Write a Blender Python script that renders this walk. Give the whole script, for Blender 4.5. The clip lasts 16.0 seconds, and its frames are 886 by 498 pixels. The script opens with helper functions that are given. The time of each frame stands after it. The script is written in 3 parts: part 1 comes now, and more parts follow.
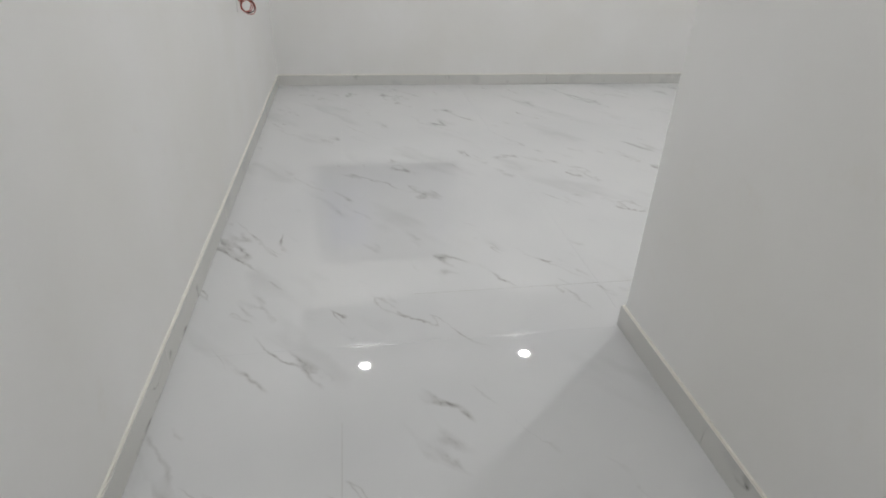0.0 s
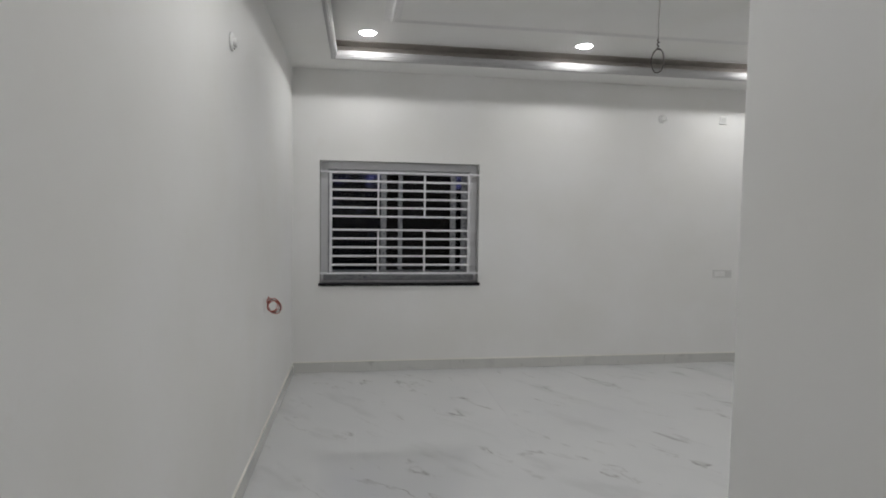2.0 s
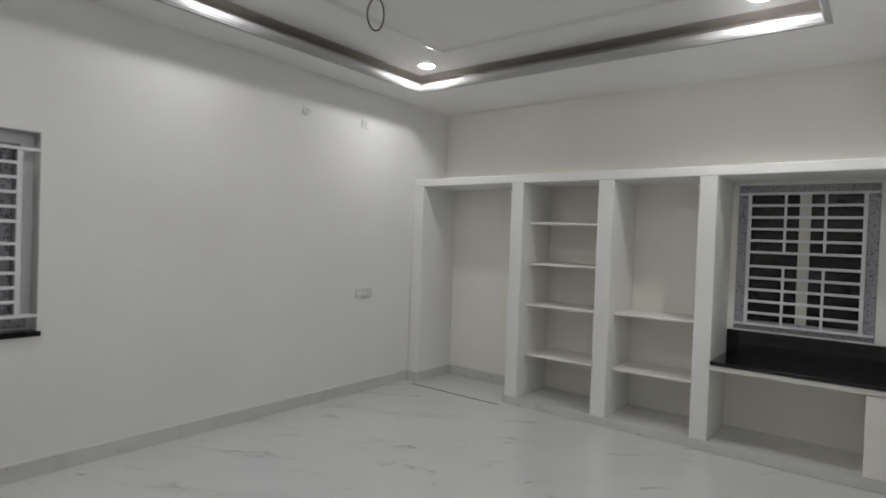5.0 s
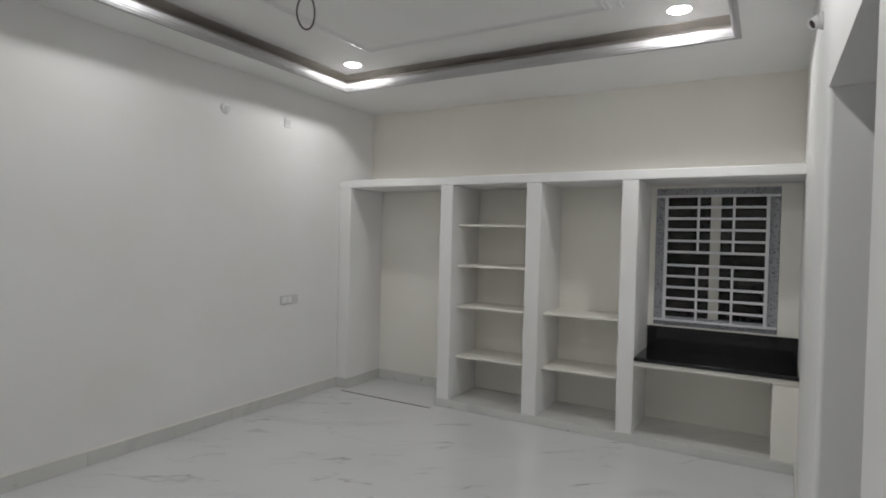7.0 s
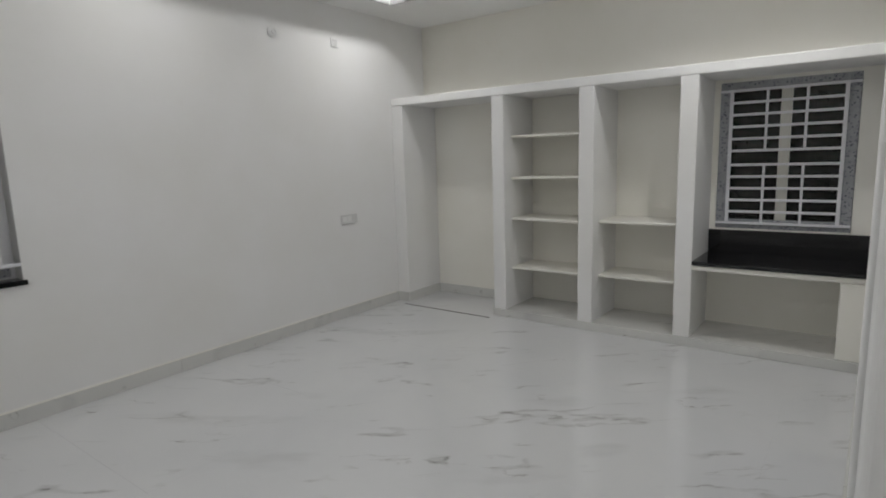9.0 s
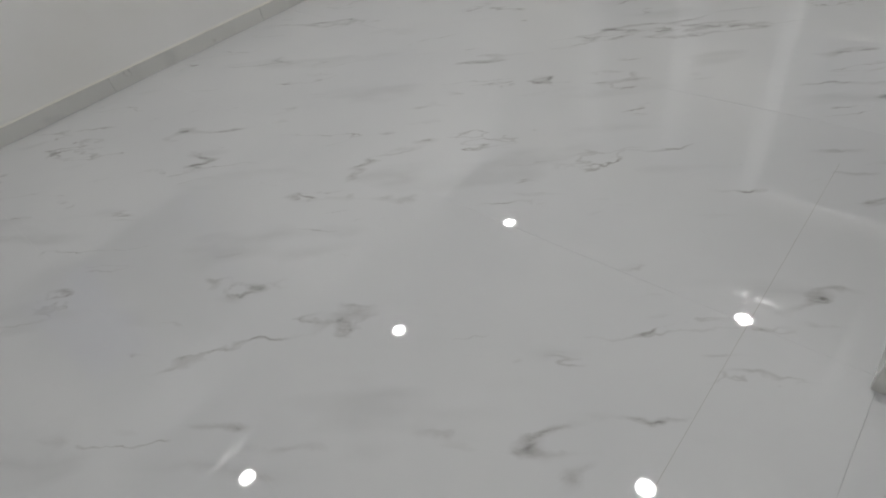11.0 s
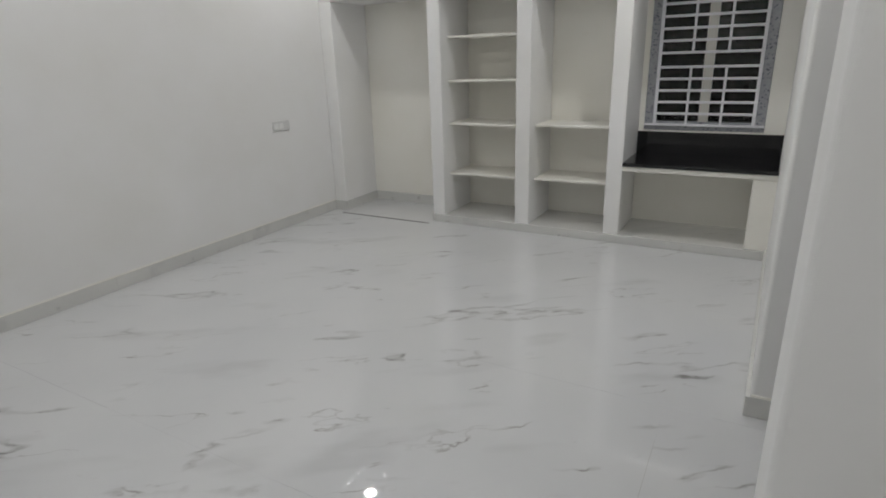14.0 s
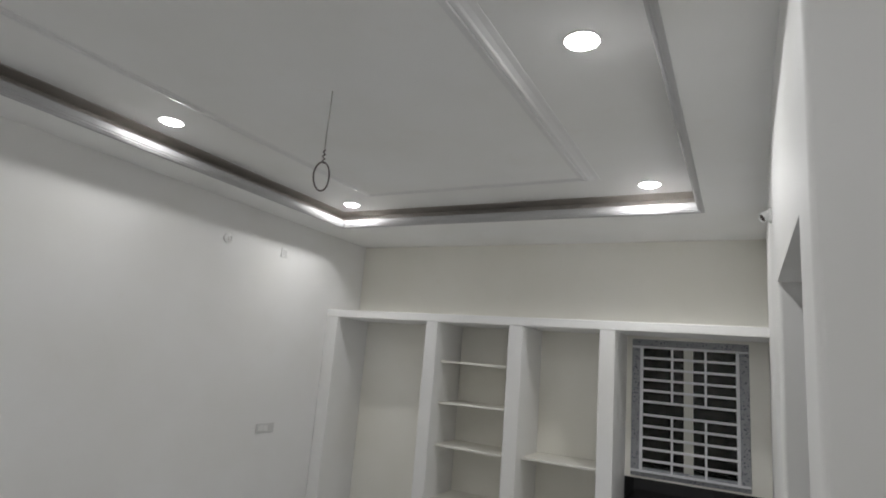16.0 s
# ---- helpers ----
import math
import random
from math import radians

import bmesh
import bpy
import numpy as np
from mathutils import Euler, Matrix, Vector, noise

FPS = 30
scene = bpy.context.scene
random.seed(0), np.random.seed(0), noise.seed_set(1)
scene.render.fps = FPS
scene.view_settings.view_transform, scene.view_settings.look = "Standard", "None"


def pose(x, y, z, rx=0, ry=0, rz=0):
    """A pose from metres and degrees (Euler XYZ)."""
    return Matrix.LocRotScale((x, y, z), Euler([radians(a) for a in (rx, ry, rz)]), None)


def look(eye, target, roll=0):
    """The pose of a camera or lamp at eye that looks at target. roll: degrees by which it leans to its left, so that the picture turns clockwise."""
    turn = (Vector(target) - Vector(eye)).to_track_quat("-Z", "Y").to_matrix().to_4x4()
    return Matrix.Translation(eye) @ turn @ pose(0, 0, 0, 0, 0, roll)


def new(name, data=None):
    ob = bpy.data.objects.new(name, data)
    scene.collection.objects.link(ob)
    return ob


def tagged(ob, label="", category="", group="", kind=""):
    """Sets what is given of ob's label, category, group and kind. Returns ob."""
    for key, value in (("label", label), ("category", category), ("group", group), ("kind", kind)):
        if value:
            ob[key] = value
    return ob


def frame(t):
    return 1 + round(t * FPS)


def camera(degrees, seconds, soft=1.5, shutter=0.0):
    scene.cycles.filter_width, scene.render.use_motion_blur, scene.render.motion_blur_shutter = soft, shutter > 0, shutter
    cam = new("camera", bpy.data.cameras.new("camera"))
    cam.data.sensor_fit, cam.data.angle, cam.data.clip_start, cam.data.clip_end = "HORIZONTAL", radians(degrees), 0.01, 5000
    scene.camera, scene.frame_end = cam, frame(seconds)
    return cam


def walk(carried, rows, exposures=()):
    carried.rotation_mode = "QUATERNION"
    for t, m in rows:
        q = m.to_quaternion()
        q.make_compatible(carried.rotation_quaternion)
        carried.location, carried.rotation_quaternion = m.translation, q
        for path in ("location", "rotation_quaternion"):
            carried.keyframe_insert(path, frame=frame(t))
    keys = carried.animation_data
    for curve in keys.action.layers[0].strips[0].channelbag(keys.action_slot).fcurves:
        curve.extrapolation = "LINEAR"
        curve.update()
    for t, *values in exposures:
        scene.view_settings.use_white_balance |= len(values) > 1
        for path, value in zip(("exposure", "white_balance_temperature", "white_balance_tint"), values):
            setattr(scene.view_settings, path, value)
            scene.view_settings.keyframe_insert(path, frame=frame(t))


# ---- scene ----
cam = camera(76.3, 16.0, soft=1.9)
PATH = [
    (0, (0.715, -5.929, 1.444), (1.011, -4.219, 0.451), 2.0),
    (0.5, (0.711, -5.935, 1.536), (1.022, -4.09, 0.831), 1.4),
    (1, (0.672, -5.992, 1.513), (0.993, -4.056, 1.124), 1.2),
    (1.5, (0.678, -5.975, 1.569), (0.979, -4.004, 1.416), 0.7),
    (2, (0.644, -5.738, 1.582), (0.941, -3.764, 1.469), 0.8),
    (2.5, (0.628, -5.422, 1.609), (1.045, -3.47, 1.493), 0.9),
    (3, (0.652, -5.093, 1.579), (1.254, -3.188, 1.484), 1.2),
    (3.5, (0.518, -4.748, 1.589), (1.436, -2.974, 1.5), 1.0),
    (4, (0.559, -4.556, 1.578), (1.537, -2.814, 1.485), 1.2),
    (4.5, (0.646, -4.343, 1.59), (1.895, -2.784, 1.517), 1.8),
    (5, (0.665, -4.104, 1.565), (2.243, -2.876, 1.53), 2.1),
    (5.2, (0.663, -4.05, 1.562), (2.344, -2.966, 1.537), 1.9),
    (7.3, (0.675, -3.992, 1.628), (2.41, -2.997, 1.591), 1.4),
    (7.5, (0.678, -3.992, 1.632), (2.346, -2.889, 1.59), 1.1),
    (8, (0.64, -4.113, 1.62), (2.111, -2.759, 1.586), 0.6),
    (8.5, (0.676, -4.143, 1.602), (2.218, -2.871, 1.542), 0.4),
    (9, (0.687, -4.135, 1.57), (2.269, -2.954, 1.251), -1.8),
    (9.5, (0.666, -4.047, 1.506), (2.175, -2.926, 0.825), -2.2),
    (10, (0.586, -3.97, 1.461), (1.945, -2.884, 0.474), -3.9),
    (10.2, (0.582, -3.969, 1.437), (1.838, -2.902, 0.296), -5.4),
    (12.3, (0.486, -4.044, 1.422), (1.386, -2.941, 0.017), -13.6),
    (12.5, (0.503, -4.048, 1.447), (1.531, -2.959, 0.122), -11.6),
    (13, (0.551, -4.054, 1.499), (1.819, -3.034, 0.336), -7.7),
    (13.5, (0.58, -4.059, 1.532), (2.05, -3.113, 0.561), -4.4),
    (14, (0.576, -4.052, 1.573), (2.226, -3.123, 0.93), -1.8),
    (14.5, (0.548, -4.025, 1.679), (2.285, -3.089, 1.352), -0.3),
    (15, (0.52, -4.018, 1.659), (2.293, -3.098, 1.548), 1.9),
    (15.5, (0.49, -4.016, 1.692), (2.274, -3.115, 1.754), 3.1),
    (16, (0.451, -4.038, 1.768), (2.178, -3.104, 2.152), 4.8),
]
walk(cam, [(t, look(eye, target, roll)) for t, eye, target, roll in PATH],
     exposures=[(0.0, 0.72), (0.5, 0.68), (1.0, 0.46), (1.5, 0.30), (2.0, 0.16), (2.5, 0.12), (3.0, 0.31), (3.5, 0.13), (4.0, 0.06),
                (5.0, 0.06), (7.5, 0.06), (8.5, 0.08), (9.0, 0.12), (9.5, 0.10), (10.0, 0.31), (12.5, 0.33), (13.0, 0.34), (13.5, 0.35),
                (14.0, 0.32), (14.5, 0.22), (15.0, 0.08), (15.5, 0.06), (16.0, 0.07)])

# ---- world: night outside ----
world = bpy.data.worlds.new("night")
scene.world = world
world.use_nodes = True
world.node_tree.nodes["Background"].inputs[0].default_value = (0.10, 0.11, 0.22, 1)
world.node_tree.nodes["Background"].inputs[1].default_value = 0.015

LAMP_POWER = 288.0

# ---- plan, metres ----
NORTH, WEST, EAST, SOUTH = 0.0, 0.0, 5.95, -4.166
HALL_X = 1.790          # face of the passage wall
HALL_END = -6.9
FRONT = 5.37            # front of the built-in shelving
CEIL = 3.02             # border of the false ceiling
RECESS = 3.18           # its raised middle
TRAY = (0.425, 4.94, -3.77, -0.425)
SKIRT = 0.10


def south(x):
    """The south partition runs slightly out of square: its face at x."""
    return -4.168 - 0.064 * max(0.0, x - 3.124) / 2.826


SOUTH_FAR = south(5.9)


# ---- materials ----
def material(name):
    m = bpy.data.materials.new(name)
    m.use_nodes = True
    return m, m.node_tree, m.node_tree.nodes["Principled BSDF"]


def node(tree, kind, **values):
    n = tree.nodes.new(kind)
    for key, value in values.items():
        if key in n.inputs:
            n.inputs[key].default_value = value
        else:
            setattr(n, key, value)
    return n


def ramp(tree, source, stops):
    n = tree.nodes.new("ShaderNodeValToRGB")
    e = n.color_ramp.elements
    e[0].position, e[0].color = stops[0][0], (*stops[0][1], 1)
    e[1].position, e[1].color = stops[-1][0], (*stops[-1][1], 1)
    for p, c in stops[1:-1]:
        e.new(p).color = (*c, 1)
    tree.links.new(source, n.inputs[0])
    return n


def mix(tree, fac, a, b, blend="MIX"):
    n = tree.nodes.new("ShaderNodeMix")
    n.data_type, n.blend_type = "RGBA", blend
    for value, sock in ((fac, n.inputs[0]), (a, n.inputs[6]), (b, n.inputs[7])):
        if isinstance(value, (int, float)):
            sock.default_value = value
        elif isinstance(value, tuple):
            sock.default_value = (*value, 1)
        else:
            tree.links.new(value, sock)
    return n.outputs[2]


def arith(tree, op, a, b=0.0, clamp=False):
    n = tree.nodes.new("ShaderNodeMath")
    n.operation, n.use_clamp = op, clamp
    for value, sock in ((a, n.inputs[0]), (b, n.inputs[1])):
        if isinstance(value, (int, float)):
            sock.default_value = value
        else:
            tree.links.new(value, sock)
    return n.outputs[0]


def bump(tree, bsdf, height, strength, distance):
    n = node(tree, "ShaderNodeBump", Strength=strength, Distance=distance)
    tree.links.new(height, n.inputs["Height"])
    tree.links.new(n.outputs[0], bsdf.inputs["Normal"])


def place(tree):
    return tree.nodes.new("ShaderNodeNewGeometry").outputs["Position"]


def paint(name, base, rough=0.55, wave=0.5):
    """Emulsion on hand-trowelled putty: faint blotches, roller grain, slow waviness."""
    m, t, b = material(name)
    p = place(t)
    blot = node(t, "ShaderNodeTexNoise", Scale=1.1, Detail=4.0)
    fine = node(t, "ShaderNodeTexNoise", Scale=190.0, Detail=2.0)
    slow = node(t, "ShaderNodeTexNoise", Scale=2.6, Detail=3.0)
    for n in (blot, fine, slow):
        t.links.new(p, n.inputs["Vector"])
    dull = tuple(c * k for c, k in zip(base, (0.955, 0.95, 0.93)))
    col = mix(t, ramp(t, blot.outputs[0], [(0.35, (0, 0, 0)), (0.68, (1, 1, 1))]).outputs[0], base, dull)
    smudge = node(t, "ShaderNodeTexNoise", Scale=5.5, Detail=6.0, Roughness=0.65)
    t.links.new(p, smudge.inputs["Vector"])
    col = mix(t, ramp(t, smudge.outputs[0], [(0.62, (0, 0, 0)), (0.8, (0.35, 0.35, 0.35))]).outputs[0], col,
              tuple(c * k for c, k in zip(base, (0.90, 0.87, 0.81))))
    t.links.new(col, b.inputs["Base Color"])
    b.inputs["Roughness"].default_value = rough
    b.inputs["Specular IOR Level"].default_value = 0.35
    height = arith(t, "ADD", arith(t, "MULTIPLY", slow.outputs[0], 6.0 * wave), arith(t, "MULTIPLY", fine.outputs[0], 0.12))
    bump(t, b, height, 0.35, 0.004)
    return m


def marble(name, base, gloss, seed, vein_gain=1.0):
    """Polished white vitrified tile with broken grey veins that run on the diagonal."""
    m, t, b = material(name)
    p = place(t)
    info = t.nodes.new("ShaderNodeObjectInfo")
    shift = node(t, "ShaderNodeVectorMath", operation="ADD")
    comb = t.nodes.new("ShaderNodeCombineXYZ")
    comb.inputs[2].default_value = seed
    t.links.new(p, shift.inputs[0])
    t.links.new(comb.outputs[0], shift.inputs[1])
    turn = node(t, "ShaderNodeMapping", vector_type="POINT")
    turn.inputs["Rotation"].default_value = (0, 0, radians(53))
    t.links.new(shift.outputs[0], turn.inputs[0])
    warp = node(t, "ShaderNodeTexNoise", Scale=3.2, Detail=4.0, Roughness=0.6)
    t.links.new(turn.outputs[0], warp.inputs["Vector"])
    centred = node(t, "ShaderNodeVectorMath", operation="SUBTRACT")
    t.links.new(warp.outputs["Color"], centred.inputs[0])
    centred.inputs[1].default_value = (0.5, 0.5, 0.5)
    scaled = node(t, "ShaderNodeVectorMath", operation="SCALE")
    scaled.inputs["Scale"].default_value = 0.12
    t.links.new(centred.outputs[0], scaled.inputs[0])
    bent = node(t, "ShaderNodeVectorMath", operation="ADD")
    t.links.new(turn.outputs[0], bent.inputs[0])
    t.links.new(scaled.outputs[0], bent.inputs[1])

    def veins(stretch, scale, width, patch_scale, patch, offset):
        mp = node(t, "ShaderNodeMapping", vector_type="POINT")
        mp.inputs["Location"].default_value = (offset, offset * 0.7, 0)
        mp.inputs["Scale"].default_value = (1.0 / stretch, 1.0, 1.0)
        t.links.new(bent.outputs[0], mp.inputs[0])
        n = node(t, "ShaderNodeTexNoise", Scale=scale, Detail=3.0, Roughness=0.55)
        t.links.new(mp.outputs[0], n.inputs["Vector"])
        d = arith(t, "ABSOLUTE", arith(t, "SUBTRACT", n.outputs[0], 0.5))
        line = arith(t, "SUBTRACT", 1.0, arith(t, "DIVIDE", d, width), clamp=True)
        q = node(t, "ShaderNodeTexNoise", Scale=patch_scale, Detail=2.0)
        mq = node(t, "ShaderNodeMapping", vector_type="POINT")
        mq.inputs["Location"].default_value = (offset * 1.9 + 7, 3.1, 0)
        mq.inputs["Scale"].default_value = (0.5, 1.25, 1.0)
        t.links.new(turn.outputs[0], mq.inputs[0])
        t.links.new(mq.outputs[0], q.inputs["Vector"])
        gate = ramp(t, q.outputs[0], [(patch, (0, 0, 0)), (patch + 0.07, (1, 1, 1))]).outputs[0]
        return arith(t, "MULTIPLY", line, gate)

    main = veins(4.6, 2.9, 0.022, 3.2, 0.570, 0.0)
    thin = veins(5.5, 4.8, 0.013, 4.2, 0.55, 5.3)
    soft = veins(4.0, 2.0, 0.07, 2.4, 0.58, 11.7)
    grain = node(t, "ShaderNodeTexNoise", Scale=13.0, Detail=5.0, Roughness=0.62)
    long = node(t, "ShaderNodeMapping", vector_type="POINT")
    long.inputs["Scale"].default_value = (0.45, 1.3, 1.0)
    t.links.new(bent.outputs[0], long.inputs[0])
    t.links.new(long.outputs[0], grain.inputs["Vector"])
    broken = ramp(t, grain.outputs[0], [(0.40, (0.22, 0.22, 0.22)), (0.53, (0.45, 0.45, 0.45)), (0.62, (1, 1, 1))]).outputs[0]
    cloud = node(t, "ShaderNodeTexNoise", Scale=1.3, Detail=5.0)
    t.links.new(turn.outputs[0], cloud.inputs["Vector"])
    body = mix(t, ramp(t, cloud.outputs[0], [(0.4, (0, 0, 0)), (0.75, (1, 1, 1))]).outputs[0], base,
               tuple(c * k for c, k in zip(base, (0.94, 0.945, 0.955))))
    body = mix(t, arith(t, "MULTIPLY", soft, 0.30 * vein_gain), body, (0.46, 0.465, 0.47))
    body = mix(t, arith(t, "MULTIPLY", arith(t, "MULTIPLY", main, broken), 0.82 * vein_gain, clamp=True), body, (0.17, 0.155, 0.145))
    body = mix(t, arith(t, "MULTIPLY", arith(t, "MULTIPLY", thin, broken), 0.72 * vein_gain, clamp=True), body, (0.20, 0.18, 0.165))
    t.links.new(body, b.inputs["Base Color"])
    dust = node(t, "ShaderNodeTexNoise", Scale=3.4, Detail=6.0, Roughness=0.7)
    t.links.new(p, dust.inputs["Vector"])
    t.links.new(ramp(t, dust.outputs[0], [(0.35, (gloss,) * 3), (0.8, (gloss + 0.014,) * 3)]).outputs[0], b.inputs["Roughness"])
    b.inputs["Specular IOR Level"].default_value = 0.85
    slow = node(t, "ShaderNodeTexNoise", Scale=1.9, Detail=1.0)
    off = node(t, "ShaderNodeVectorMath", operation="ADD")
    cc = t.nodes.new("ShaderNodeCombineXYZ")
    t.links.new(arith(t, "MULTIPLY", info.outputs["Random"], 0.05), cc.inputs[0])
    t.links.new(p, off.inputs[0])
    t.links.new(cc.outputs[0], off.inputs[1])
    t.links.new(off.outputs[0], slow.inputs["Vector"])
    bump(t, b, slow.outputs[0], 0.06, 0.004)
    return m


def plain(name, base, rough=0.5, metal=0.0, spot=0.06, scale=40.0, spec=0.5):
    m, t, b = material(name)
    n = node(t, "ShaderNodeTexNoise", Scale=scale, Detail=4.0)
    t.links.new(place(t), n.inputs["Vector"])
    col = mix(t, n.outputs[0], tuple(c * (1 - spot) for c in base), tuple(min(1, c * (1 + spot)) for c in base))
    t.links.new(col, b.inputs["Base Color"])
    b.inputs["Roughness"].default_value, b.inputs["Metallic"].default_value = rough, metal
    b.inputs["Specular IOR Level"].default_value = spec
    return m


def film(name):
    """White uPVC under printed protective film: rows of small dark blue-grey marks, wrinkled."""
    m, t, b = material(name)
    p = place(t)
    marks = node(t, "ShaderNodeTexVoronoi", Scale=46.0, feature="F1", Randomness=0.8)
    t.links.new(p, marks.inputs["Vector"])
    blot = node(t, "ShaderNodeTexNoise", Scale=22.0, Detail=5.0, Roughness=0.65)
    t.links.new(p, blot.inputs["Vector"])
    mask = arith(t, "MULTIPLY",
                 ramp(t, marks.outputs["Distance"], [(0.30, (1, 1, 1)), (0.42, (0, 0, 0))]).outputs[0],
                 ramp(t, blot.outputs[0], [(0.36, (0, 0, 0)), (0.50, (1, 1, 1))]).outputs[0])
    base = mix(t, blot.outputs[0], (0.25, 0.255, 0.28), (0.45, 0.46, 0.48))
    t.links.new(mix(t, arith(t, "MULTIPLY", mask, 0.9), base, (0.08, 0.085, 0.12)), b.inputs["Base Color"])
    b.inputs["Roughness"].default_value = 0.32
    bump(t, b, blot.outputs[0], 0.3, 0.002)
    return m


def granite(name):
    m, t, b = material(name)
    p = place(t)
    n = node(t, "ShaderNodeTexVoronoi", Scale=420.0)
    t.links.new(p, n.inputs["Vector"])
    c = ramp(t, n.outputs["Color"], [(0.80, (0.006, 0.006, 0.007)), (0.97, (0.045, 0.045, 0.05))]).outputs[0]
    t.links.new(c, b.inputs["Base Color"])
    b.inputs["Roughness"].default_value = 0.08
    return m


def glass(name):
    m, t, b = material(name)
    b.inputs["Base Color"].default_value = (0.9, 0.93, 0.92, 1)
    b.inputs["Roughness"].default_value = 0.02
    b.inputs["Transmission Weight"].default_value = 1.0
    b.inputs["IOR"].default_value = 1.27
    return m


def mesh_screen(name, base):
    """Insect mesh: fine dark threads, see-through between them."""
    m, t, b = material(name)
    b.inputs["Base Color"].default_value = (*base, 1)
    b.inputs["Roughness"].default_value = 0.8
    b.inputs["Specular IOR Level"].default_value = 0.1
    see = t.nodes.new("ShaderNodeBsdfTransparent")
    join = t.nodes.new("ShaderNodeMixShader")
    n = node(t, "ShaderNodeTexNoise", Scale=9.0, Detail=3.0)
    t.links.new(place(t), n.inputs["Vector"])
    t.links.new(ramp(t, n.outputs[0], [(0.3, (0.86,) * 3), (0.7, (0.96,) * 3)]).outputs[0], join.inputs[0])
    t.links.new(see.outputs[0], join.inputs[1])
    t.links.new(b.outputs[0], join.inputs[2])
    t.links.new(join.outputs[0], t.nodes["Material Output"].inputs[0])
    return m


def glow(name, colour, strength):
    m, t, b = material(name)
    b.inputs["Base Color"].default_value = (*colour, 1)
    b.inputs["Emission Color"].default_value = (*colour, 1)
    b.inputs["Emission Strength"].default_value = strength
    return m


WALL = paint("wall_paint", (0.875, 0.873, 0.868))
WALL_WARM = paint("shelf_paint", (0.90, 0.884, 0.825))
CEILING = paint("ceiling_paint", (0.875, 0.875, 0.87), rough=0.7, wave=0.25)
PANEL_MOULD = paint("panel_moulding_paint", (0.79, 0.79, 0.795), rough=0.3, wave=0.1)
# white tray moulding, coloured mid grey to hold down the lamps' glare
GREYED_MOULD = paint("greyed_moulding_paint", (0.46, 0.46, 0.47), rough=0.35, wave=0.1)
TILE = marble("floor_tile", (0.685, 0.69, 0.695), 0.008, 3.0)
SKIRT_TILE = marble("skirting_tile", (0.670, 0.668, 0.642), 0.08, 9.0, 1.2)
GROUT = plain("tile_grout", (0.66, 0.66, 0.65), 0.85)
FAINT_JOINT = plain("faint_joint_filler", (0.40, 0.39, 0.37), 0.7, spot=0.3)
DARK_JOINT = plain("dark_joint_filler", (0.10, 0.085, 0.08), 0.8, spot=0.3)
# brown-grey cove lining, darker than the white ceiling around it
COVE_GREY = plain("cove_brown_grey", (0.47, 0.44, 0.41), 0.9, spot=0.2, scale=8.0)
STEEL = plain("white_painted_steel", (0.80, 0.80, 0.83), 0.35, spot=0.04)
UPVC = plain("white_upvc", (0.78, 0.78, 0.80), 0.3, spot=0.03)
MULLION = plain("cream_upvc", (0.66, 0.65, 0.60), 0.35, spot=0.05)
FILM = film("upvc_with_printed_film")
REVEAL = plain("grey_cement_reveal", (0.62, 0.62, 0.605), 0.75, spot=0.12, scale=14.0)
GRANITE = granite("black_granite")
GLASS = glass("window_glass")
MESH = mesh_screen("insect_mesh", (0.015, 0.014, 0.014))
PLASTIC = plain("white_switch_plastic", (0.84, 0.84, 0.83), 0.3, spot=0.02)
PLASTIC_GREY = plain("grey_switch_plastic", (0.70, 0.70, 0.69), 0.4, spot=0.03)
RED_WIRE = plain("red_copper_wire", (0.42, 0.075, 0.045), 0.4, spot=0.2, scale=120.0)
DARK_WIRE = plain("dark_wire", (0.06, 0.045, 0.04), 0.5, spot=0.2, scale=90.0)
GREY_WIRE = plain("bare_grey_wire", (0.42, 0.40, 0.38), 0.4, 0.3, spot=0.2, scale=90.0)
# near-black base stands in for the lack of light outside
NIGHT = plain("night_black_plaster", (0.020, 0.018, 0.018), 0.9, spot=0.5, scale=3.0)
FAR, ft, fb = material("night_foliage_painted_glow")
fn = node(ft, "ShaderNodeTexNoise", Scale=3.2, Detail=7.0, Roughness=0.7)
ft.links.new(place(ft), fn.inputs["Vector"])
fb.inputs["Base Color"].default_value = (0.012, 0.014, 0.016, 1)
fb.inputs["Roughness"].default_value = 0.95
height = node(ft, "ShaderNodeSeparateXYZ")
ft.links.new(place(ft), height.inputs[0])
# night-sky glints between the leaves are painted as emission, stronger higher up
glint_mask = arith(ft, "ADD", fn.outputs[0], arith(ft, "MULTIPLY", arith(ft, "SUBTRACT", height.outputs[2], 1.95), 0.16))
ft.links.new(ramp(ft, glint_mask, [(0.50, (0.0, 0.0, 0.0)), (0.58, (0.004, 0.004, 0.010)), (0.72, (0.045, 0.045, 0.12))]).outputs[0], fb.inputs["Emission Color"])
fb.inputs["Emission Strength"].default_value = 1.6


# ---- building blocks ----
def box(bm, x0, x1, y0, y1, z0, z1, bevel=0.0, steps=1):
    made = bmesh.ops.create_cube(bm, size=1.0)["verts"]
    bmesh.ops.scale(bm, vec=(abs(x1 - x0), abs(y1 - y0), abs(z1 - z0)), verts=made)
    bmesh.ops.translate(bm, vec=((x0 + x1) / 2, (y0 + y1) / 2, (z0 + z1) / 2), verts=made)
    if bevel:
        edges = list({e for v in made for e in v.link_edges})
        bmesh.ops.bevel(bm, geom=edges, offset=bevel, segments=steps, profile=0.5, affect="EDGES")
    return bm


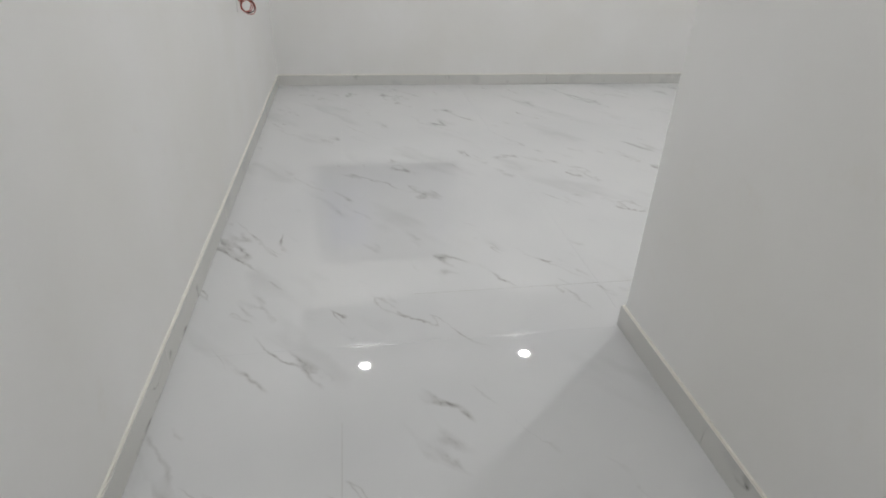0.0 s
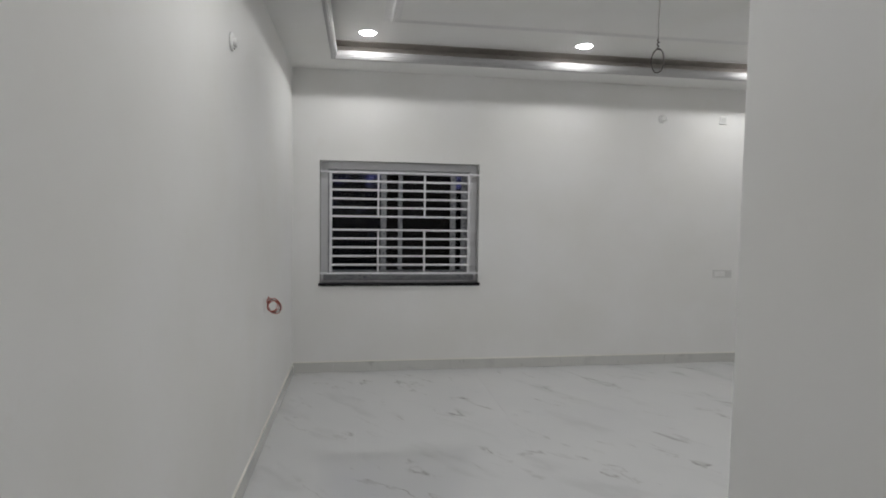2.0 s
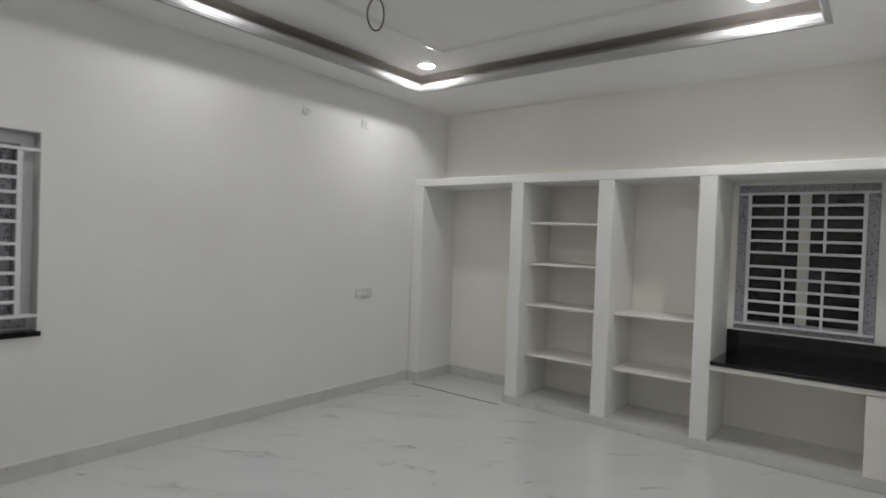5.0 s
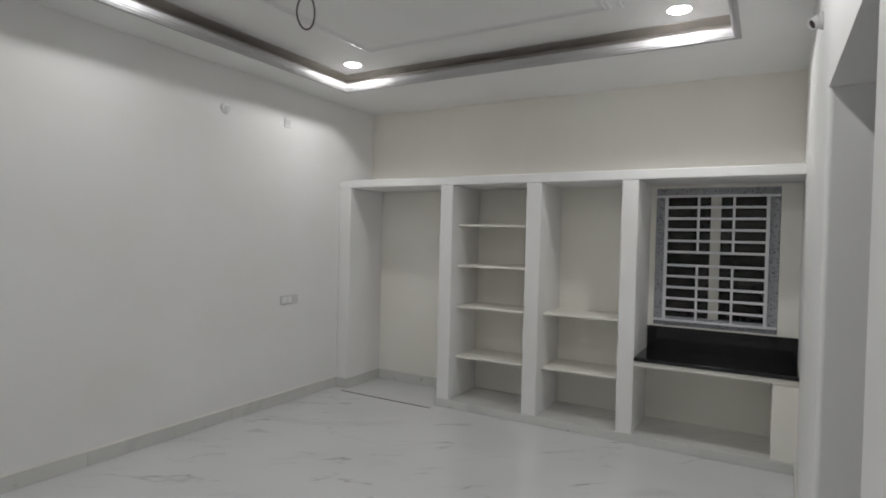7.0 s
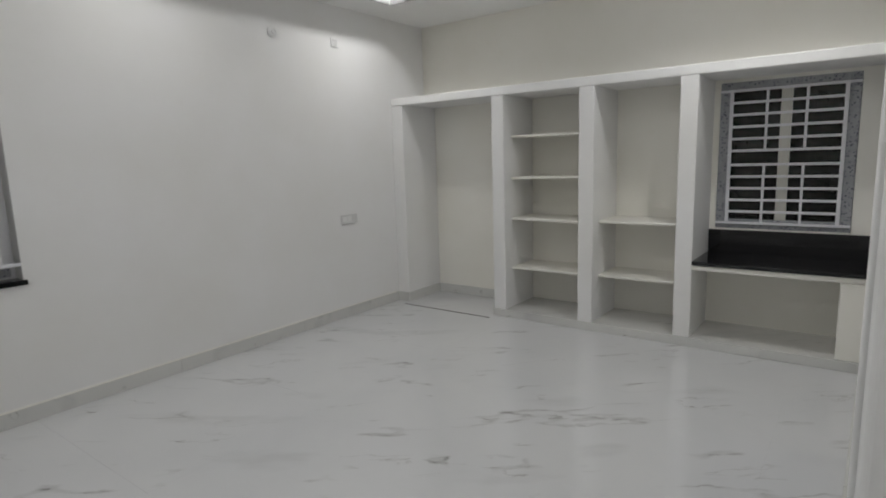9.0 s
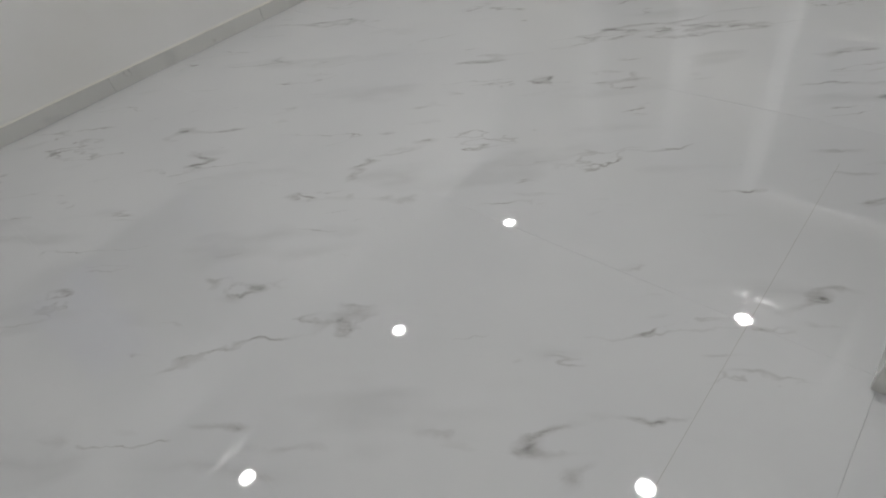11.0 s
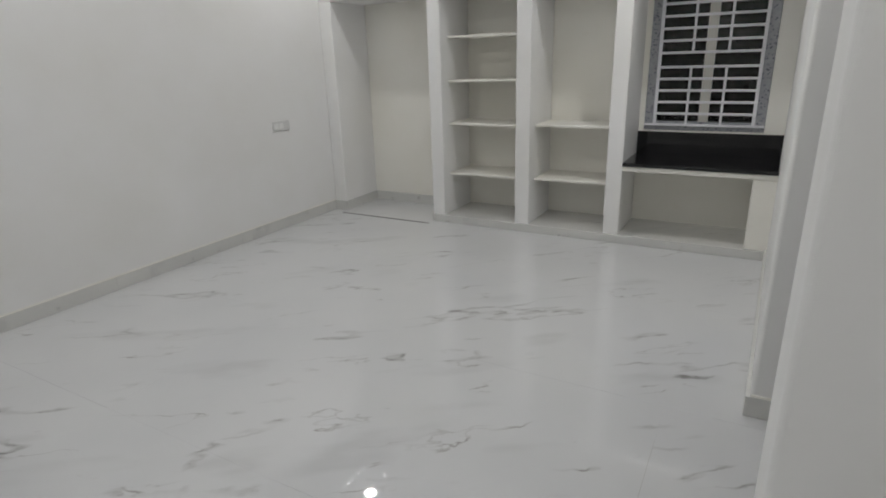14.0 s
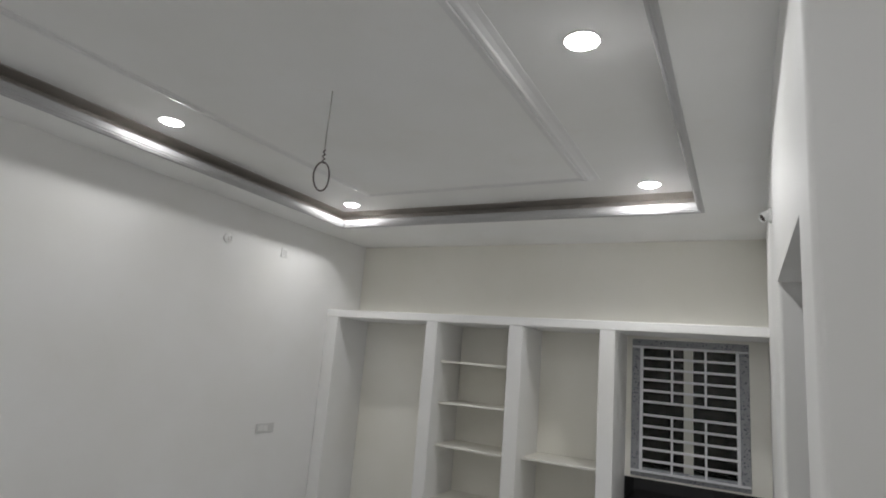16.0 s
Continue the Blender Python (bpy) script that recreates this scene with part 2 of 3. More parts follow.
def boxed(*dims, bevel=0.0, steps=1):
    return box(bmesh.new(), *dims, bevel=bevel, steps=steps)


def lathe(bm, profile, m=None, steps=32):
    """Turns (radius, height) pairs round z, then lays the result at m."""
    rings = []
    for r, z in profile:
        ring = [bm.verts.new((r * math.cos(a), r * math.sin(a), z)) for a in
                (2 * math.pi * i / steps for i in range(steps))] if r > 1e-6 else [bm.verts.new((0, 0, z))]
        rings.append(ring)
    for a, b in zip(rings, rings[1:]):
        for i in range(steps):
            j = (i + 1) % steps
            quad = [a[i % len(a)], a[j % len(a)], b[j % len(b)], b[i % len(b)]]
            quad = list(dict.fromkeys(quad))
            if len(quad) > 2:
                bm.faces.new(quad)
    if m:
        bmesh.ops.transform(bm, matrix=m, verts=[v for r in rings for v in r])
    return bm


def part(name, bm, mat, parent=None, label="", smooth=False):
    bmesh.ops.recalc_face_normals(bm, faces=bm.faces)
    data = bpy.data.meshes.new(name)
    bm.to_mesh(data)
    bm.free()
    if smooth:
        data.polygons.foreach_set("use_smooth", [True] * len(data.polygons))
    data.materials.append(mat)
    ob = new(name, data)
    ob.parent = parent
    return tagged(ob, label)


def thing(name, at, label, category, group="", kind=""):
    ob = new(name)
    ob.location = at
    ob.empty_display_size = 0.1
    bpy.context.view_layer.update()
    return tagged(ob, label, category, group, kind)


def under(name, bm, mat, parent, label="", smooth=False):
    """A part given in world metres, put under its thing."""
    ob = part(name, bm, mat, None, label, smooth)
    up, p = Matrix.Identity(4), parent
    while p:
        up = p.matrix_parent_inverse @ p.matrix_basis @ up
        p = p.parent
    ob.parent = parent
    ob.matrix_parent_inverse = up.inverted()
    return ob


def cable(name, points, radius, mat, parent, label="", cyclic=False):
    data = bpy.data.curves.new(name, "CURVE")
    data.dimensions, data.bevel_depth, data.bevel_resolution, data.resolution_u = "3D", radius, 2, 8
    s = data.splines.new("NURBS")
    s.points.add(len(points) - 1)
    for q, p in zip(s.points, points):
        q.co = (*p, 1)
    s.order_u, s.use_endpoint_u, s.use_cyclic_u = 3, not cyclic, cyclic
    tmp = bpy.data.objects.new(name, data)
    scene.collection.objects.link(tmp)
    data2 = bpy.data.meshes.new_from_object(tmp.evaluated_get(bpy.context.evaluated_depsgraph_get()))
    bpy.data.objects.remove(tmp)
    data2.name = name
    data2.materials.clear()
    data2.materials.append(mat)
    data2.polygons.foreach_set("use_smooth", [True] * len(data2.polygons))
    ob = new(name, data2)
    ob.parent = parent
    if parent:
        ob.matrix_parent_inverse = Matrix.Translation(parent.location).inverted()
    return tagged(ob, label)


def structure(name, bm, mat, label, category):
    return tagged(part(name, bm, mat), label, category, kind="structure")


# ---- structure: walls ----
W1 = (0.262, 1.880, 0.905, 2.130)       # north window: x, x, z, z
W2 = (-4.085, -3.135, 0.905, 2.105)     # east window: y, y, z, z
DOOR = (2.030, 3.124, 2.195)            # plain opening in the south wall: x, x, head
T = 0.23

bm = bmesh.new()
box(bm, -T, W1[0], 0, T, -0.1, 3.4)
box(bm, W1[1], EAST + T, 0, T, -0.1, 3.4)
box(bm, W1[0], W1[1], 0, T, -0.1, W1[2])
box(bm, W1[0], W1[1], 0, T, W1[3], 3.4)
structure("wall_north", bm, WALL, "white painted plaster wall with a barred window", "wall")
structure("wall_west", boxed(-T, 0, HALL_END - T, 0, -0.1, 3.4), WALL, "long white painted plaster wall", "wall")
bm = bmesh.new()
box(bm, EAST, EAST + T, W2[1], 0, -0.1, 3.4)
box(bm, EAST, EAST + T, SOUTH - 3.2, W2[0], -0.1, 3.4)
box(bm, EAST, EAST + T, W2[0], W2[1], -0.1, W2[2])
box(bm, EAST, EAST + T, W2[0], W2[1], W2[3], 3.4)
structure("wall_east", bm, WALL_WARM, "off-white plaster wall behind the built-in shelving", "wall")


def rounded_wall(bm, x0, x1, y0, y1, z0, z1, corners, r=0.018, steps=5):
    """A wall block whose named vertical corners ('ne', 'nw', ...) are rounded plaster."""
    pts = []
    for key, cx, cy, a0 in (("ne", x1, y1, 0), ("nw", x0, y1, 90), ("sw", x0, y0, 180), ("se", x1, y0, 270)):
        if key in corners:
            ox = cx - r if "e" in key else cx + r
            oy = cy - r if "n" in key else cy + r
            pts += [(ox + r * math.cos(radians(a0 + 90 * i / steps)), oy + r * math.sin(radians(a0 + 90 * i / steps)))
                    for i in range(steps + 1)]
        else:
            pts.append((cx, cy))
    low = [bm.verts.new((x, y, z0)) for x, y in pts]
    top = [bm.verts.new((x, y, z1)) for x, y in pts]
    bm.faces.new(low[::-1])
    bm.faces.new(top)
    for i in range(len(pts)):
        j = (i + 1) % len(pts)
        bm.faces.new([low[i], low[j], top[j], top[i]])
    return bm


bm = bmesh.new()
rounded_wall(bm, DOOR[1], EAST, -4.40, -4.168, -0.1, 3.4, ("nw",))
for v in bm.verts:
    v.co.y += south(v.co.x) + 4.168
box(bm, DOOR[0], DOOR[1], -4.40, -4.168, DOOR[2], 3.4)
structure("wall_south", bm, WALL, "white plaster partition with a plain opening", "wall")
bm = bmesh.new()
rounded_wall(bm, HALL_X, DOOR[0], HALL_END, SOUTH, -0.1, 3.4, ("nw",))
structure("wall_passage", bm, WALL, "white plaster wall along the entrance passage", "wall")
structure("wall_passage_end", boxed(0, HALL_X, HALL_END - T, HALL_END, -0.1, 3.4), WALL, "white plaster wall closing the passage", "wall")
structure("wall_side_room", boxed(DOOR[0], EAST, SOUTH - 3.2, SOUTH - 3.0, -0.1, 3.4), WALL, "plain white plaster wall of the side room", "wall")

# ---- ceiling ----
x0, x1, y0, y1 = TRAY
COVE = 0.17
bm = bmesh.new()
for e, za, zb in ((0.0, CEIL, CEIL + 0.022), (COVE, CEIL + 0.022, RECESS + 0.1)):
    box(bm, 0, x0 - e, -4.30, 0, za, zb)
    box(bm, x1 + e, EAST, -4.30, 0, za, zb)
    box(bm, x0 - e, x1 + e, y1 + e, 0, za, zb)
    box(bm, x0 - e, x1 + e, -4.30, y0 - e, za, zb)
structure("ceiling_border", bm, CEILING, "white plasterboard border of the false ceiling", "ceiling")
structure("ceiling_recess", boxed(x0 - COVE, x1 + COVE, y0 - COVE, y1 + COVE, RECESS, RECESS + 0.1), CEILING, "raised white middle of the tray ceiling", "ceiling")
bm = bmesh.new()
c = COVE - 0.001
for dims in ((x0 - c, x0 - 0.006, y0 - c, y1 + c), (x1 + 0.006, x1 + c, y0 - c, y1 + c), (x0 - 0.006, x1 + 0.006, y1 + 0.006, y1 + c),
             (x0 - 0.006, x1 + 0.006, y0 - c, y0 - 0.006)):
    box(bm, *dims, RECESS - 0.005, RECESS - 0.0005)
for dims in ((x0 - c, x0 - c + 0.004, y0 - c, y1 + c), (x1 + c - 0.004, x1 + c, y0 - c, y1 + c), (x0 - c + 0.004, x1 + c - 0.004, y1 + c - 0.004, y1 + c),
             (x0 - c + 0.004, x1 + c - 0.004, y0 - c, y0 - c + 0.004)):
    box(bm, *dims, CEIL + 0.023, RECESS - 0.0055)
structure("trim_cove_lining", bm, COVE_GREY, "brown-grey lining inside the unlit ceiling cove", "cove")
structure("ceiling_passage", boxed(0, HALL_X, HALL_END, -4.301, CEIL + 0.002, CEIL + 0.15), CEILING, "flat white passage ceiling", "ceiling")
structure("ceiling_side_room", boxed(DOOR[0], EAST, SOUTH - 3.0, -4.301, CEIL + 0.002, CEIL + 0.15), CEILING, "flat white side room ceiling", "ceiling")


def ring_profile(bm, rect, profile):
    """Runs a moulding round a rectangle: profile points are (distance into the rectangle, z)."""
    a0, a1, b0, b1 = rect
    loops = []
    for d, z in profile:
        loops.append([bm.verts.new(p) for p in ((a0 + d, b0 + d, z), (a1 - d, b0 + d, z), (a1 - d, b1 - d, z), (a0 + d, b1 - d, z))])
    n = len(loops)
    for k in range(n):
        a, b = loops[k], loops[(k + 1) % n]
        for i in range(4):
            j = (i + 1) % 4
            bm.faces.new([a[i], a[j], b[j], b[i]])
    return bm


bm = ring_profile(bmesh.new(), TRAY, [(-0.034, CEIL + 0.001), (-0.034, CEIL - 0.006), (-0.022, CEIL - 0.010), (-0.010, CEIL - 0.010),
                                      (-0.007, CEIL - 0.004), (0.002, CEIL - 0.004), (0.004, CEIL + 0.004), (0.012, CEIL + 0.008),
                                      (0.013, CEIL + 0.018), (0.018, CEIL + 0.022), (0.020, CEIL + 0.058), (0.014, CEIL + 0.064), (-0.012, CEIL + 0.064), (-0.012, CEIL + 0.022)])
structure("trim_tray_moulding", bm, GREYED_MOULD, "glossy stepped moulding round the tray ceiling, white greyed against lamp glare", "moulding")
PANEL = (0.90, 4.45, -3.060, -1.06)
bm = ring_profile(bmesh.new(), PANEL, [(-0.060, RECESS + 0.001), (-0.060, RECESS - 0.004), (-0.030, RECESS - 0.010), (-0.005, RECESS - 0.020),
                                       (0.004, RECESS - 0.028), (0.016, RECESS - 0.030), (0.019, RECESS - 0.025), (0.030, RECESS - 0.025),
                                       (0.033, RECESS - 0.032), (0.046, RECESS - 0.032), (0.049, RECESS - 0.027), (0.060, RECESS - 0.027),
                                       (0.062, RECESS - 0.026), (0.070, RECESS - 0.026), (0.070, RECESS + 0.001)])
structure("trim_panel_moulding", bm, PANEL_MOULD, "white stepped moulding framing the ceiling panel", "moulding")
structure("ceiling_panel", boxed(PANEL[0] + 0.07, PANEL[1] - 0.07, PANEL[2] + 0.07, PANEL[3] - 0.07, RECESS - 0.024, RECESS + 0.001), CEILING,
          "flat white middle panel of the tray ceiling", "ceiling")


# ---- windows ----
def grille(parent, m, width, z0, z1, side, uprights, rows, gap):
    """Flat-bar security grille in the local plane x (across), y (depth), z; m lays it in the wall."""
    def put(name, dims, bevel=0.0015):
        b = boxed(*dims, bevel=bevel)
        bmesh.ops.transform(b, matrix=m, verts=b.verts)
        under(name, b, STEEL, parent)
    half = (z1 - z0 - gap) / 2
    levels = [z0 + half * i / rows for i in range(rows + 1)] + [z1 - half + half * i / rows for i in range(rows + 1)]
    for k, z in enumerate(levels):
        end = k in (0, len(levels) - 1)
        put("rail" if end else "bar", (0.004 if end else side, width - (0.004 if end else side), -0.007, 0.007, z - 0.010, z + 0.010))
    for x in (side, width - side):
        put("upright", (x - 0.013, x + 0.013, -0.010, 0.010, z0 + 0.011, z1 - 0.011))
    for x in uprights:
        for a, b in ((levels[0], levels[rows]), (levels[rows + 1], levels[-1])):
            put("short_upright", (x - 0.009, x + 0.009, -0.0045, 0.0045, a + 0.011, b - 0.011))


def rails(parent, m, name, x0, x1, z0, z1, d0, d1, w, mat, label="", v=None):
    """A rectangular frame as one mesh; w: width of the stiles, v: of the rails."""
    b = bmesh.new()
    v = v or w
    box(b, x0, x0 + w, d0, d1, z0, z1, 0.003)
    box(b, x1 - w, x1, d0, d1, z0, z1, 0.003)
    box(b, x0 + w, x1 - w, d0, d1, z0, z0 + v, 0.003)
    box(b, x0 + w, x1 - w, d0, d1, z1 - v, z1, 0.003)
    bmesh.ops.transform(b, matrix=m, verts=b.verts)
    return under(name, b, mat, parent, label)


def slab(parent, m, name, dims, mat, label="", bevel=0.0):
    b = boxed(*dims, bevel=bevel)
    bmesh.ops.transform(b, matrix=m, verts=b.verts)
    return under(name, b, mat, parent, label)


w, h = W1[1] - W1[0], W1[3] - W1[2]
m = Matrix.Translation((W1[0], 0, 0))
win = thing("window_1", (W1[0] + w / 2, 0.1, W1[2]), "sliding white window behind white security bars, night outside", "window", kind="structure")
rails(win, m, "window_frame", 0.004, w - 0.004, W1[2] + 0.002, W1[3] - 0.004, 0.115, 0.205, 0.072, UPVC, "broad white outer frame")
rails(win, m, "film_bead", 0.076, w - 0.076, W1[2] + 0.076, W1[3] - 0.078, 0.110, 0.204, 0.022, FILM, "inner bead in printed film")
slab(win, m, "bottom_track", (0.030, w - 0.030, 0.106, 0.1145, W1[2] + 0.014, W1[2] + 0.084), FILM, "sliding track in printed film", 0.002)
grille(win, m, w, W1[2] + 0.098, W1[3] - 0.112, 0.108, (0.580, 1.050), 5, 0.135)
for a, b, d in ((0.610, 1.395, 0.125), (0.792, w - 0.10, 0.165)):
    sash = rails(win, m, "sash", a, b, W1[2] + 0.099, W1[3] - 0.101, d, d + 0.030, 0.058, FILM, "sliding sash in printed film", 0.020)
    slab(sash, m, "pane", (a + 0.055, b - 0.055, d + 0.012, d + 0.016, W1[2] + 0.117, W1[3] - 0.119), MESH if d < 0.15 else GLASS)
sash = rails(win, m, "sash", 0.099, 0.786, W1[2] + 0.099, W1[3] - 0.101, 0.165, 0.195, 0.018, FILM, "sliding sash in printed film", 0.018)
slab(sash, m, "pane", (0.116, 0.769, 0.177, 0.181, W1[2] + 0.116, W1[3] - 0.118), GLASS, "clear glass")
slab(win, m, "meeting_stile", (0.788, 0.832, 0.112, 0.124, W1[2] + 0.119, W1[3] - 0.121), FILM, "narrow meeting stile in printed film", 0.003)
slab(win, m, "sill", (-0.012, w + 0.016, -0.020, 0.114, W1[2] - 0.030, W1[2] + 0.001), GRANITE, "black granite sill", 0.003)
b = bmesh.new()
for dims in ((0.0005, 0.0035, 0.001, 0.1145, W1[2] + 0.002, W1[3] - 0.0005), (w - 0.0035, w - 0.0005, 0.001, 0.1145, W1[2] + 0.002, W1[3] - 0.0005),
             (0.0036, w - 0.0036, 0.001, 0.1145, W1[3] - 0.0035, W1[3] - 0.0005)):
    box(b, *dims)
bmesh.ops.transform(b, matrix=m, verts=b.verts)
under("reveal", b, REVEAL, win, "grey cement reveal")

w, h = W2[1] - W2[0], W2[3] - W2[2]
m = Matrix.Translation((EAST, W2[1], 0)) @ Matrix.Rotation(radians(-90), 4, "Z")
win = thing("window_2", (EAST + 0.1, (W2[0] + W2[1]) / 2, W2[2]), "small white casement window behind white security bars", "window", kind="structure")
rails(win, m, "window_frame", 0.002, w - 0.002, W2[2] + 0.002, W2[3] - 0.002, 0.002, 0.075, 0.075, FILM, "white frame still in printed film")
grille(win, m @ Matrix.Translation((0, -0.012, 0)), w, W2[2] + 0.050, W2[3] - 0.072, 0.088, (0.345, 0.615), 5, 0.115)
slab(win, m, "mullion", (w / 2 - 0.038, w / 2 + 0.038, 0.020, 0.070, W2[2] + 0.077, W2[3] - 0.077), MULLION, "cream mullion", 0.003)
for a, b in ((0.077, w / 2 - 0.038), (w / 2 + 0.038, w - 0.077)):
    slab(win, m, "insect_screen", (a, b, 0.052, 0.054, W2[2] + 0.077, W2[3] - 0.077), MESH, "dark insect mesh")
    slab(win, m, "pane", (a, b, 0.040, 0.044, W2[2] + 0.077, W2[3] - 0.077), GLASS, "clear glass")

# neighbouring walls outside the windows, their night darkness put into the base colour
structure("backdrop_north", boxed(-4, 7, 3.0, 3.2, -0.2, 5), FAR, "dark night foliage with faint bluish glints painted as emission", "backdrop")
structure("backdrop_east", boxed(EAST + 1.6, EAST + 1.8, -8, 3, -0.2, 5), NIGHT, "plaster of a building, coloured near-black for the night", "backdrop")

# ---- built-in shelving along the east wall ----
unit = thing("built_in_shelving", (FRONT + 0.29, -2.1, 0), "white plastered masonry shelving with four open bays", "shelving")
PIERS = ((-0.152, -0.004), (-1.390, -1.257), (-2.270, -2.134), (-3.090, -2.958))
HEAD = 2.130
PLINTH = 0.075
for k, (a, b) in enumerate(PIERS):
    bm = bmesh.new()
    rounded_wall(bm, FRONT, EAST - 0.004, a, b, 0.001 if k == 0 else PLINTH + 0.001, HEAD - 0.001, ("nw", "sw"), 0.008, 3)
    under("pier", bm, WALL, unit)
bm = boxed(FRONT + 0.001, EAST - 0.004, SOUTH_FAR - 0.004, -4.058, PLINTH + 0.001, 0.628, bevel=0.006, steps=2)
under("low_pier", bm, WALL_WARM, unit)
under("top_slab", boxed(FRONT - 0.002, EAST - 0.004, SOUTH_FAR - 0.004, -0.004, HEAD, HEAD + 0.078, bevel=0.008, steps=2), WALL, unit, "thick white top slab")
under("plinth", boxed(FRONT - 0.010, EAST - 0.004, SOUTH_FAR - 0.004, -1.257, 0.001, PLINTH, bevel=0.003), SKIRT_TILE, unit, "grey-veined tiled plinth")
SHELF_X = 5.50
for a, b, tops in ((PIERS[1][0], PIERS[2][1], (1.760, 1.368, 0.968, 0.485)), (PIERS[2][0], PIERS[3][1], (0.978, 0.490))):
    for z in tops:
        bm = boxed(SHELF_X, EAST - 0.006, b + 0.001, a - 0.001, z - 0.021, z, bevel=0.004, steps=2)
        for v in bm.verts:
            v.co.z += 0.003 * math.sin(v.co.y * 5 + z * 9)
        under("shelf", bm, WALL_WARM, unit, "white plastered shelf")
under("desk_slab", boxed(FRONT + 0.002, EAST - 0.006, SOUTH_FAR - 0.004, PIERS[3][0] - 0.001, 0.630, 0.672, bevel=0.005, steps=2), WALL_WARM, unit, "white slab under the granite")
counter = thing("granite_counter", (FRONT + 0.29, -3.6, 0.672), "polished black granite counter with upstand under the window", "counter")
under("worktop", boxed(FRONT - 0.018, EAST - 0.006, SOUTH_FAR - 0.003, PIERS[3][0] - 0.002, 0.6725, 0.704, bevel=0.003), GRANITE, counter)
under("upstand", boxed(EAST - 0.030, EAST - 0.006, SOUTH_FAR - 0.003, PIERS[3][0] - 0.002, 0.7045, 0.895, bevel=0.003), GRANITE, counter)

# ---- lamps ----
def downlight(at, power=1.0):
    ob = thing("downlight", at, "round white recessed LED downlight, lit", "lamp", "ceiling downlights")
    up = Matrix.Translation(at)
    if power not in leds:
        leds[power] = (glow("led_core", (1.0, 0.995, 0.985), LAMP_POWER * power), glow("led_rim", (1.0, 0.995, 0.985), LAMP_POWER * 0.09 * power))
    core, rim = leds[power]
    under("trim_ring", lathe(bmesh.new(), [(0.074, -0.001), (0.075, -0.0035), (0.080, -0.0045), (0.084, -0.003), (0.086, 0.0)], up, 40), PLASTIC, ob, smooth=True)
    under("diffuser", lathe(bmesh.new(), [(0.0745, -0.0025), (0.064, -0.007), (0.048, -0.010)], up, 40), rim, ob, "glowing white diffuser rim", True)
    under("led_core", lathe(bmesh.new(), [(0.048, -0.0101), (0.034, -0.0125), (0.018, -0.0138), (0.0, -0.0142)], up, 32), core, ob, "bright white LED core", True)
    return ob


leds = {}
for x, y, power in ((0.717, -0.674, 0.75), (2.703, -0.674, 0.65), (4.722, -0.674, 1.0),
                    (0.707, -3.440, 0.95), (2.670, -3.440, 1.3), (4.720, -3.440, 1.4)):
    downlight((x, y, RECESS), power)
downlight((0.90, -6.35, CEIL + 0.002), 0.7)

# ---- small things on walls and ceiling ----
def plate(at, width, height, modules, axis, label, category):
    """A modular switch plate on a wall; axis is the way it faces."""
    ob = thing("switch_plate", at, label, category)
    turn = Vector((0, -1, 0)).rotation_difference(Vector(axis)).to_matrix().to_4x4()
    m = Matrix.Translation(at) @ turn
    def add(name, dims, mat, bevel=0.0, text=""):
        b = boxed(*dims, bevel=bevel, steps=2)
        bmesh.ops.transform(b, matrix=m, verts=b.verts)
        return under(name, b, mat, ob, text)
    add("cover", (-width / 2, width / 2, -0.010, 0.0, -height / 2, height / 2), PLASTIC_GREY if modules > 1 else PLASTIC, 0.004)
    step = (width - 0.03) / modules
    for i in range(modules):
        x = -width / 2 + 0.015 + step * i
        grey = i == modules - 1
        add("socket" if grey else "rocker", (x + 0.003, x + step - 0.003, -0.0135, -0.0101, -height / 2 + 0.018, height / 2 - 0.018),
            PLASTIC_GREY if grey else PLASTIC, 0.001, "grey socket module" if grey else "white rocker")
    return ob


plate((4.657, -0.001, 0.995), 0.225, 0.088, 3, (0, -1, 0), "white modular switch board on the wall", "switch")
plate((4.596, -0.001, 2.681), 0.090, 0.088, 1, (0, -1, 0), "small white wall socket below the ceiling", "socket")


def round_box(at, axis, label):
    ob = thing("round_junction_box", at, label, "junction box")
    turn = Vector((0, 0, 1)).rotation_difference(Vector(axis)).to_matrix().to_4x4()
    m = Matrix.Translation(at) @ turn
    under("base", lathe(bmesh.new(), [(0.0, 0.0), (0.046, 0.0), (0.046, 0.008), (0.040, 0.013), (0.0, 0.014)], m), PLASTIC, ob, smooth=True)
    under("holder", lathe(bmesh.new(), [(0.022, 0.013), (0.021, 0.030), (0.016, 0.034), (0.015, 0.026), (0.0, 0.025)], m @ Matrix.Translation((0.006, 0, 0)), 24), PLASTIC, ob, smooth=True)
    under("screw", lathe(bmesh.new(), [(0.0, 0.017), (0.004, 0.017), (0.004, 0.012)], m @ Matrix.Translation((0.034, 0.006, 0)), 12), DARK_WIRE, ob)
    return ob


round_box((3.884, -0.001, 2.672), (0, -1, 0), "round white lamp holder base on the wall")
round_box((0.001, -2.700, 2.455), (1, 0, 0), "round white lamp holder base on the wall")

# angled lamp holder high on the south wall
at = (3.725, south(3.725), 2.640)
ob = thing("angled_lamp_holder", at, "white angled lamp holder with a dark mouth", "lamp holder")
m = Matrix.Translation(at) @ Vector((0, 0, 1)).rotation_difference(Vector((0, 1, 0))).to_matrix().to_4x4()
under("base", lathe(bmesh.new(), [(0.0, 0.0), (0.040, 0.0), (0.040, 0.007), (0.034, 0.014), (0.020, 0.019), (0.0, 0.019)], m), PLASTIC, ob, smooth=True)
